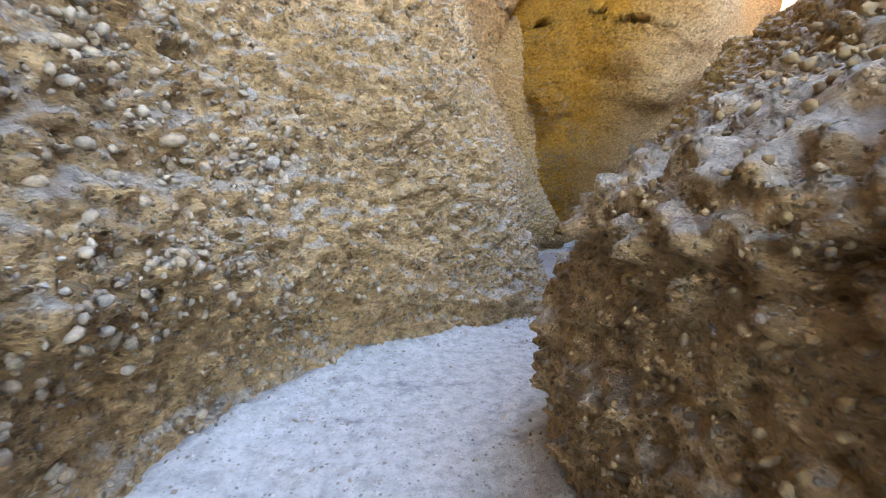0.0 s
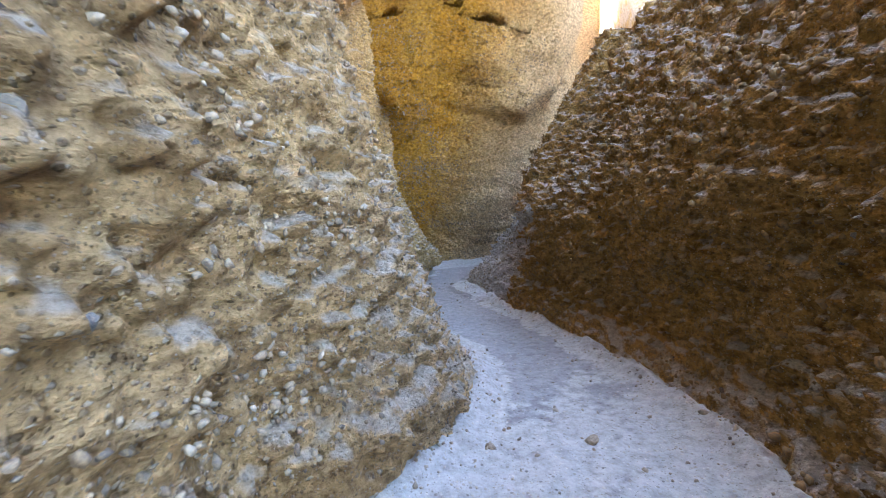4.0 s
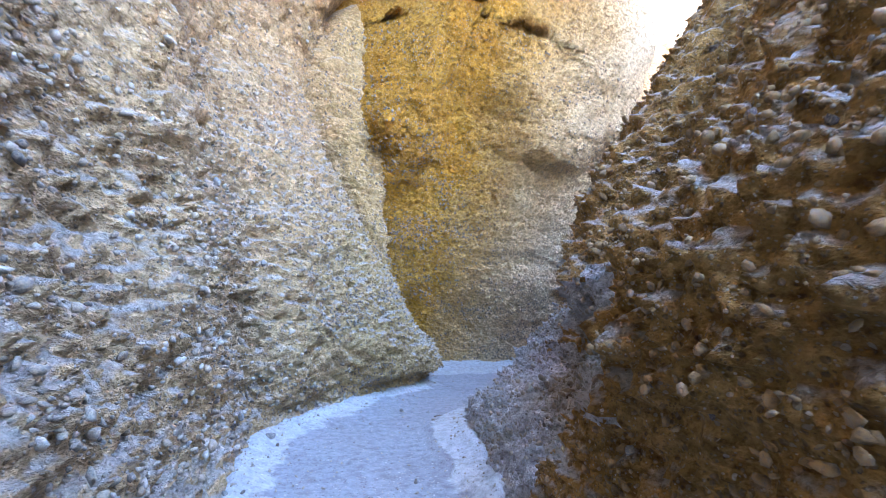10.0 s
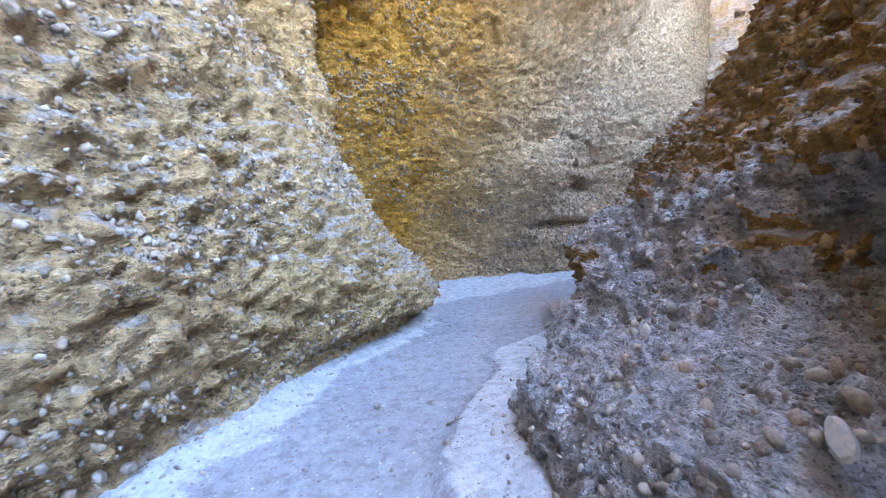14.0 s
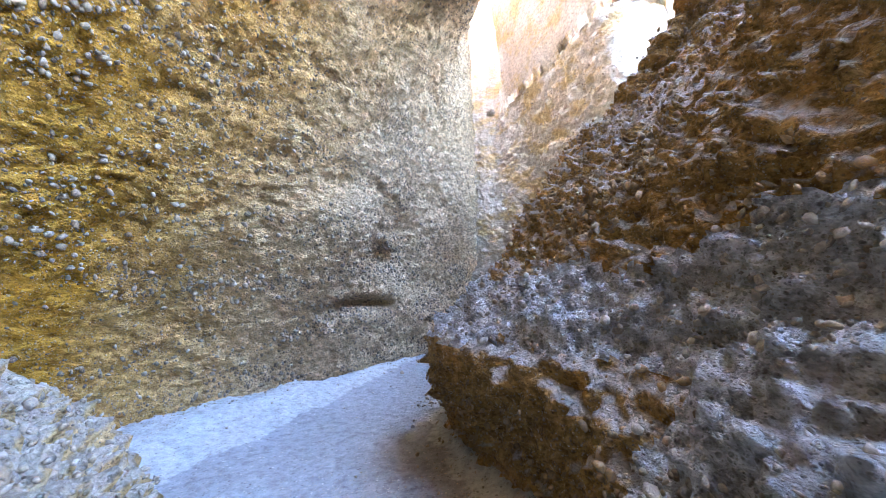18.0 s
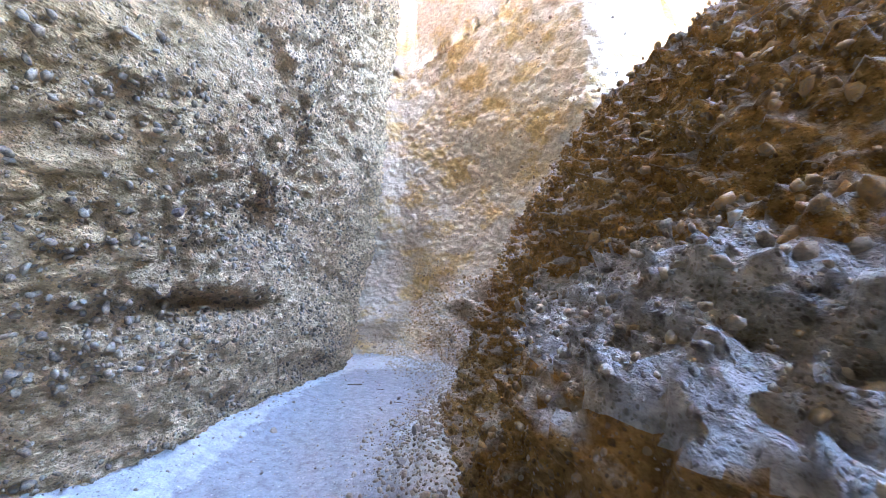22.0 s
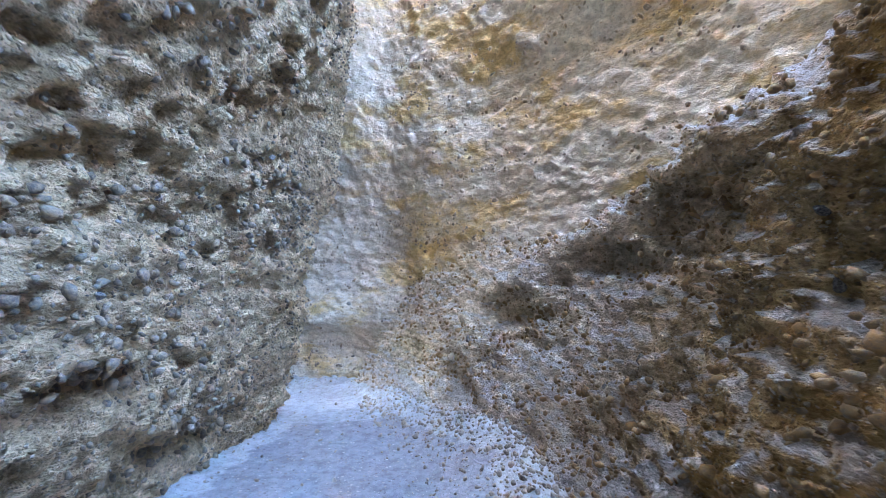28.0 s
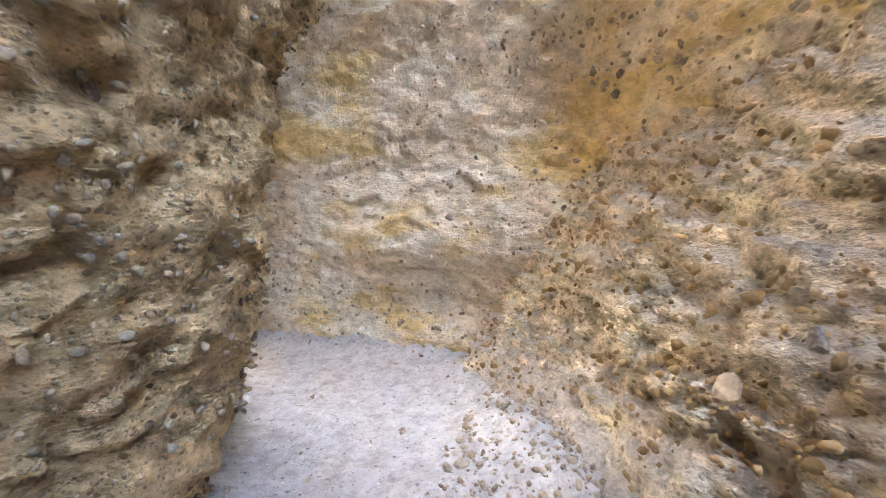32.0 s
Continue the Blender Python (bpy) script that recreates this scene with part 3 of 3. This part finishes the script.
def nearest(p, targets):
    """How far each of the places p lies from the nearest of the targets, in plan."""
    out = np.full(len(p), 1e9, np.float32)
    t = targets.astype(np.float32)
    for k in range(0, len(p), 20000):
        q = p[k:k + 20000].astype(np.float32)
        best = np.full(len(q), 1e9, np.float32)
        for j in range(0, len(t), 200):
            d = (q[:, None, 0] - t[None, j:j + 200, 0]) ** 2 + (q[:, None, 1] - t[None, j:j + 200, 1]) ** 2
            best = np.minimum(best, d.min(1))
        out[k:k + 20000] = np.sqrt(best)
    return out


near_line = nearest(ground, line) < 3.0
foot = np.concatenate([g[::4, 4, :2] for g, _ in WALLS.values()])
gap = np.full(len(ground), 9.0)
gap[near_line] = nearest(ground[near_line], foot)
FOOT = foot


APRON_Y, APRON_X = (7.6, 8.7, 9.9, 11.2, 11.9, 12.5, 13.1, 13.6, 14.2), (5.0, 5.25, 5.32, 5.45, 5.68, 6.2, 6.9, 7.1, 8.6)


def floor_height(x, y, away):
    """Height of the canyon floor: nearly flat, with a little debris banked against the walls."""
    p = np.column_stack([x, y, np.zeros(len(x))])
    h = 0.035 * fbm(p * 0.8, 3) + 0.014 * fbm(p * 6.0, 3)
    h += np.exp(-away / 0.16) * (0.10 + 0.12 * np.clip(fbm(p * 1.6 + 5, 2) + 0.3, 0, 1))

    def swell(cx, cy, rx, ry, up):
        return up * np.exp(-((x - cx) / rx) ** 2 - ((y - cy) / ry) ** 2)

    h += swell(5.8, 11.3, 0.4, 1.1, 0.05) + swell(12.4, 15.5, 1.3, 0.4, 0.24) + swell(17.2, 16.0, 1.4, 0.5, 0.2)
    edge = np.clip((x - np.interp(y, APRON_Y, APRON_X) + 0.05 * fbm(p * 5.0, 2)) / 0.05, 0, 1) * (y > 7.6) * (y < 14.2)
    h += 0.05 * edge
    h += swell(19.0, 17.0, 0.8, 0.5, 0.12) + swell(9.6, 18.0, 2.4, 0.6, 0.18) + swell(13.5, 18.0, 2.5, 0.3, 0.15)
    return h


ground = np.column_stack([ground, floor_height(ground[:, 0], ground[:, 1], gap)])
floor = tagged(sheet("floor", ground, len(gx), len(gy), SAND, near_line), "grey compacted gravel and sand on the canyon floor", "canyon floor", kind="structure")
# bare trodden sand in the middle; loose gravel along the walls, on the apron and at the start; brighter skylight past
# the last step, painted as a paler tone
def store(ob, name, values):
    a = ob.data.attributes.new(name, "FLOAT", "POINT")
    a.data.foreach_set("value", values.astype(np.float32))


gxy = ground[:, :2]
ragged = fbm(ground * (2.2, 2.2, 0), 3)
apron = (gxy[:, 0] - np.interp(gxy[:, 1], APRON_Y, APRON_X)) * 5 * ((gxy[:, 1] > 7.6) & (gxy[:, 1] < 14.2) & (gxy[:, 0] < 9))
gravelly = np.maximum(np.clip(1.2 - gap / 0.4, 0, 1), np.clip(apron, 0, 1))
gravelly = np.maximum(gravelly, np.clip((6.2 - gxy[:, 1]) / 1.5, 0, 0.7))
bank = (gxy[:, 1] - 16.75 - 0.2 * (gxy[:, 0] - 8.5)) * 4 * ((gxy[:, 0] > 7.6) & (gxy[:, 0] < 14.5))
gravelly = np.maximum(gravelly, np.clip(bank, 0, 0.9))
store(floor, "gravelly", np.clip(gravelly + 0.5 * ragged, 0, 1))
store(floor, "skylit", np.clip((gxy[:, 0] - 18.1 + 0.36 * (gxy[:, 1] - 17.2)) / 0.15 + 0.5 + 0.4 * ragged, 0, 1))
base = np.array([(-60, -60, -0.4), (80, -60, -0.4), (80, 80, -0.4), (-60, 80, -0.4)], float)
tagged(new("ground", raw_mesh("ground", base, [[0, 1, 2, 3]], SAND)), "gravel ground spreading under the whole canyon", "ground", kind="structure")

# ---- stones ----
rng = np.random.RandomState(11)
PHI = (1 + 5 ** 0.5) / 2
ICO = np.array([(-1, PHI, 0), (1, PHI, 0), (-1, -PHI, 0), (1, -PHI, 0), (0, -1, PHI), (0, 1, PHI), (0, -1, -PHI), (0, 1, -PHI),
                (PHI, 0, -1), (PHI, 0, 1), (-PHI, 0, -1), (-PHI, 0, 1)]) / math.hypot(1, PHI)
_order = np.array([(i, j, k) for i in range(12) for j in range(i + 1, 12) for k in range(j + 1, 12)
                   if max(np.linalg.norm(ICO[a] - ICO[b]) for a, b in ((i, j), (j, k), (i, k))) < 1.1])
_turn = np.einsum("ij,ij->i", np.cross(ICO[_order[:, 1]] - ICO[_order[:, 0]], ICO[_order[:, 2]] - ICO[_order[:, 0]]), ICO[_order].sum(1)) < 0
ICO_FACES = np.where(_turn[:, None], _order[:, ::-1], _order)


OCTA = np.array([(1, 0, 0), (0, 1, 0), (0, 0, 1), (-1, 0, 0), (0, -1, 0), (0, 0, -1)]) * 1.2
OCTA_FACES = np.array([(0, 1, 2), (1, 3, 2), (3, 4, 2), (4, 0, 2), (1, 0, 5), (3, 1, 5), (4, 3, 5), (0, 4, 5)])


def turns(n):
    """n random turns as matrices."""
    q = rng.normal(size=(n, 4))
    q /= np.linalg.norm(q, axis=1)[:, None]
    w, x, y, z = q.T
    return np.stack([np.stack([1 - 2 * (y * y + z * z), 2 * (x * y - z * w), 2 * (x * z + y * w)], -1),
                     np.stack([2 * (x * y + z * w), 1 - 2 * (x * x + z * z), 2 * (y * z - x * w)], -1),
                     np.stack([2 * (x * z - y * w), 2 * (y * z + x * w), 1 - 2 * (x * x + y * y)], -1)], -2)


def gravel(name, places, sizes, mat, parent, label):
    """Many small angular pebbles in one mesh."""
    big = sizes > 0.014
    verts, tris, start = [], [], 0
    for which, solid, sides in ((big, ICO, ICO_FACES), (~big, OCTA, OCTA_FACES)):
        n, m = int(which.sum()), len(solid)
        shape = solid[None] * (1 + 0.2 * rng.normal(size=(n, m, 1)))
        shape = shape * rng.uniform((0.75, 0.6, 0.4), (1.25, 1.0, 0.8), (n, 3))[:, None]
        shape = np.einsum("nij,nkj->nki", turns(n), shape) * sizes[which][:, None, None] + places[which][:, None]
        verts.append(shape.reshape(-1, 3))
        tris.append((sides[None] + m * np.arange(n)[:, None, None]).reshape(-1, 3) + start)
        start += n * m
    ob = new(name, raw_mesh(name, np.concatenate(verts), np.concatenate(tris), mat, True))
    ob.parent = parent
    return tagged(ob, label, kind="stuff")


def rock_mesh(k):
    """A worn stone about 2 across: flattened, with a few planed-off sides."""
    bm = bmesh.new()
    bmesh.ops.create_icosphere(bm, subdivisions=2, radius=1)
    r = np.random.RandomState(100 + k)
    cuts = r.normal(size=(9, 3))
    cuts /= np.linalg.norm(cuts, axis=1)[:, None]
    depth = r.uniform(0.5, 0.8, 9)
    grow = Vector(r.uniform((0.85, 0.7, 0.5), (1.2, 1.0, 0.8)))
    for v in bm.verts:
        p = np.array(v.co)
        for c, h in zip(cuts, depth):
            over = p @ c - h
            if over > 0:
                p = p - 0.97 * over * c
        v.co = Vector(p * (1 + 0.06 * perlin((p * 2.5 + k)[None])[0])) * 1.15
        v.co = Vector((v.co.x * grow.x, v.co.y * grow.y, v.co.z * grow.z))
    me = bpy.data.meshes.new("stone")
    bm.to_mesh(me)
    bm.free()
    return me


SHAPES = [rock_mesh(k) for k in range(10)]
ROCKS = {}
for kind, mat in STONES.items():
    ROCKS[kind] = [me.copy() for me in SHAPES]
    for me in ROCKS[kind]:
        me.materials.append(mat)
KINDS = ["grey"] * 5 + ["tan"] * 4 + ["dark"] * 4 + ["pale"]


def stone(place, size, parent=None, kind=None, label="", category="", group=""):
    kind = kind or KINDS[rng.randint(len(KINDS))]
    ob = new("stone", ROCKS[kind][rng.randint(len(SHAPES))])
    m = Matrix.LocRotScale(Vector(place), Euler(rng.uniform(0, 6.28, 3)), (size, size, size))
    if parent:
        ob.parent = parent
        ob.matrix_basis = m
    else:
        ob.matrix_world = m
    return tagged(ob, label.replace("KIND", kind), category, group)


def scatter(name, count, big, seed, mat, grey=None):
    """Pebbles set into a wall, thick in the gravelly layers; the largest are stones of their own."""
    g, n = WALLS[name]
    rows = int(np.searchsorted(HEIGHTS, 8.0))
    g, n = g[:, :rows], n[:, :rows]
    area = np.linalg.norm(np.cross(np.gradient(g, axis=0), np.gradient(g, axis=1)), axis=2)
    flat = g.reshape(-1, 3)
    dense = np.clip(0.55 + 1.3 * fbm((flat + seed) * (0.7, 0.7, 1.9), 3), 0.08, 1.6) ** 1.5
    near = np.clip(1.6 - nearest(flat, line) / 3.2, 0.12, 1) * np.clip(1.6 - flat[:, 2] / 7.0, 0.25, 1)
    w = (area.ravel() * dense * near) * (flat[:, 2] > 0.02)
    pick = rng.choice(len(flat), count, p=w / w.sum())
    at = flat[pick] + rng.uniform(-0.02, 0.02, (count, 3))
    nn = n.reshape(-1, 3)[pick]
    size = np.clip(np.exp(rng.normal(math.log(0.0145), 0.58, count)), 0.006, 0.042)
    size = np.minimum(size, 0.045 * np.clip(nearest(at, line) / 1.6, 0.3, 1))
    wall = bpy.data.objects[name]
    at = at + nn * (size * rng.uniform(0.0, 0.8, count))[:, None]
    bare = grey(at) if grey else np.zeros(count, bool)
    gravel("pebbles", at[~bare], size[~bare], mat, wall, "grey and brown pebbles set in the wall")
    if grey:
        gravel("pebbles", at[bare], size[bare], GRAVEL, wall, "grey gravel lying on the bank")
    near_p = w * (nearest(flat, line) < 2.6) * (flat[:, 2] < 3.4)
    pick = rng.choice(len(flat), big, p=near_p / near_p.sum())
    for p, q in zip(flat[pick], n.reshape(-1, 3)[pick]):
        s = min(max(math.exp(rng.normal(math.log(0.02), 0.33)), 0.013), 0.032)
        stone(p + q * s * rng.uniform(-0.3, 0.2), s, wall)


scatter("wall_left", 44000, 290, 3, TAN_GRAVEL)
scatter("wall_bend", 44000, 280, 13, OCHRE_GRAVEL)
scatter("wall_right", 40000, 290, 23, BROWN_GRAVEL, banked)
scatter("wall_far", 8000, 90, 43, TAN_GRAVEL)

# the stones that stand out of the walls
for wall, rows in (
    ("wall_left", (("pale", -0.65, 3.34, 1.24, .055), ("grey", -0.66, 2.88, 1.83, .06), ("grey", -1.08, 3.17, 2.21, .06), ("pale", -0.73, 3.49, .8, .035),
                   ("grey", 0.12, 4.10, 1.81, .03), ("tan", -0.30, 3.49, 1.74, .03), ("grey", 3.53, 11.15, .42, .05), ("grey", 2.91, 10.98, 2.74, .05),
                   ("grey", 4.29, 12.67, 1.22, .04), ("dark", 3.26, 11.51, 1.78, .035), ("grey", 3.41, 11.79, 2.03, .04))),
    ("wall_left", (("pale", 1.76, 5.86, 1.17, .06), ("tan", 1.70, 6.01, 1.33, .04))),
    ("wall_right", (("grey", 4.91, 5.73, 1.69, .05), ("dark", 5.02, 6.38, 1.77, .045), ("grey", 8.53, 12.79, 1.67, .04), ("pale", 6.19, 10.23, .83, .05),
                    ("grey", 10.66, 14.87, 1.25, .04), ("tan", 10.88, 14.88, 1.25, .035), ("dark", 16.24, 14.81, .9, .05), ("tan", 18.31, 16.41, .68, .06),
                    ("dark", 18.29, 16.20, .87, .06), ("grey", 17.85, 15.95, .7, .045))),
    ("wall_bend", (("dark", 10.93, 17.17, 2.07, .045), ("pale", 11.39, 17.56, 1.63, .05), ("dark", 17.20, 18.08, 1.52, .03), ("tan", 17.31, 18.16, 1.18, .026))),
    ("wall_far", (("grey", 19.95, 18.19, 1.23, .045),)),
):
    g = WALLS[wall][0].reshape(-1, 3)
    for kind, x, y, z, s in rows:
        k = ((g - (x, y, z)) ** 2).sum(1).argmin()
        stone(g[k] + WALLS[wall][1].reshape(-1, 3)[k] * s * 0.35, s, bpy.data.objects[wall], kind, kind + " stone standing out of the rock face")

# debris on the floor, thickest along the walls
ok = np.flatnonzero((gap < 1.4) & near_line)
w = np.exp(-gap[ok] / 0.25) + 0.05
pick = ok[rng.choice(len(ok), 9000, p=w / w.sum())]
at = ground[pick] + np.column_stack([rng.uniform(-0.025, 0.025, (len(pick), 2)), np.zeros(len(pick))])
size = np.clip(np.exp(rng.normal(math.log(0.009), 0.5, len(pick))), 0.004, 0.035)
at[:, 2] += size * 0.15
gravel("pebbles", at, size, GRAVEL, bpy.data.objects["floor"], "loose grey gravel along the foot of the walls")
# rubble banked under the slope at the far end
rubble = np.flatnonzero(near_line & (ground[:, 0] > 11.0) & (ground[:, 0] < 20.2) & (ground[:, 1] < 17.6))
away = nearest(ground[rubble], WALLS["wall_right"][0][::3, 4, :2])
w2 = np.exp(-(away / 0.45) ** 2)
pick = rubble[rng.choice(len(rubble), 5000, p=w2 / w2.sum())]
at = ground[pick] + np.column_stack([rng.uniform(-0.025, 0.025, (len(pick), 2)), np.zeros(len(pick))])
size = np.clip(np.exp(rng.normal(math.log(0.013), 0.5, len(pick))), 0.006, 0.04)
at[:, 2] += size * 0.2
gravel("rubble", at, size, GRAVEL, bpy.data.objects["floor"], "dark rubble banked under the slope")
pick = ok[rng.choice(len(ok), 150, p=w / w.sum())]
for p in ground[pick]:
    s = min(max(math.exp(rng.normal(math.log(0.022), 0.4)), 0.012), 0.06)
    stone(p + np.array((0, 0, s * 0.25)), s, None, None, ("fist-sized" if s > 0.03 else "small") + " KIND stone lying loose on the gravel floor", "stone", "loose stones on the floor")


def floor_at(x, y):
    return ground[((ground[:, 0] - x) ** 2 + (ground[:, 1] - y) ** 2).argmin(), 2]


for kind, x, y, s in (("pale", 0.89, 2.74, .045), ("tan", 2.87, 4.77, .05), ("dark", 15.07, 16.54, .05), ("grey", 15.47, 16.29, .06), ("dark", 2.04, 3.40, .03),
                      ("dark", 1.79, 3.55, .035), ("grey", 3.72, 11.60, .055), ("tan", 18.82, 16.72, .07), ("grey", 12.97, 15.89, .08), ("grey", 12.24, 15.90, .06)):
    stone((x, y, floor_at(x, y) + s * 0.3), s, None, kind, "fist-sized KIND stone resting on the sandy floor", "stone", "loose stones on the floor")

WOOD = material("weathered_wood", pebble("object", ((0.12, 0.09, 0.07), (0.20, 0.15, 0.11))))


def stick(x, y, angle, length, thick, seed):
    """A dry bent twig lying on the floor, thinner towards its tip, with one side shoot."""
    r = np.random.RandomState(seed)
    bm = bmesh.new()

    def tube(start, way, long, wide, n=7):
        rings = []
        for k in range(n):
            u = k / (n - 1)
            c = start + way * (long * u) + np.array((r.uniform(-.1, .1) * long * .25, r.uniform(-.1, .1) * long * .25, 0))
            side = np.array((-way[1], way[0], 0))
            rad = wide * (1 - 0.7 * u)
            rings.append([bm.verts.new(c + rad * (math.cos(a) * side + math.sin(a) * np.array((0, 0, 1)))) for a in np.arange(6) * math.pi / 3])
        for a, b in zip(rings[:-1], rings[1:]):
            for k in range(6):
                bm.faces.new((a[k], a[(k + 1) % 6], b[(k + 1) % 6], b[k]))
        bm.faces.new(rings[0][::-1])
        bm.faces.new(rings[-1])

    tube(np.array((-length / 2, 0, 0)), np.array((1.0, 0, 0)), length, thick)
    tube(np.array((0, 0, 0)), np.array((0.8, 0.6, 0)), length * 0.4, thick * 0.6, 5)
    me = bpy.data.meshes.new("stick")
    bm.to_mesh(me)
    bm.free()
    me.materials.append(WOOD)
    ob = new("stick", me)
    ob.matrix_world = pose(x, y, floor_at(x, y) + thick * 0.8, 0, 0, angle)
    tagged(ob, "dry brown twig lying on the trodden sand", "stick", "twigs on the floor")


for k, (x, y, angle, length, thick) in enumerate(((16.1, 17.65, 95, .4, .013), (15.85, 17.05, 70, .16, .008), (14.42, 16.66, 20, .16, .012), (6.03, 12.25, 20, .16, .01), (14.9, 16.5, 70, .14, .007), (13.6, 16.3, 160, .12, .006))):
    stick(x, y, angle, length, thick, k)
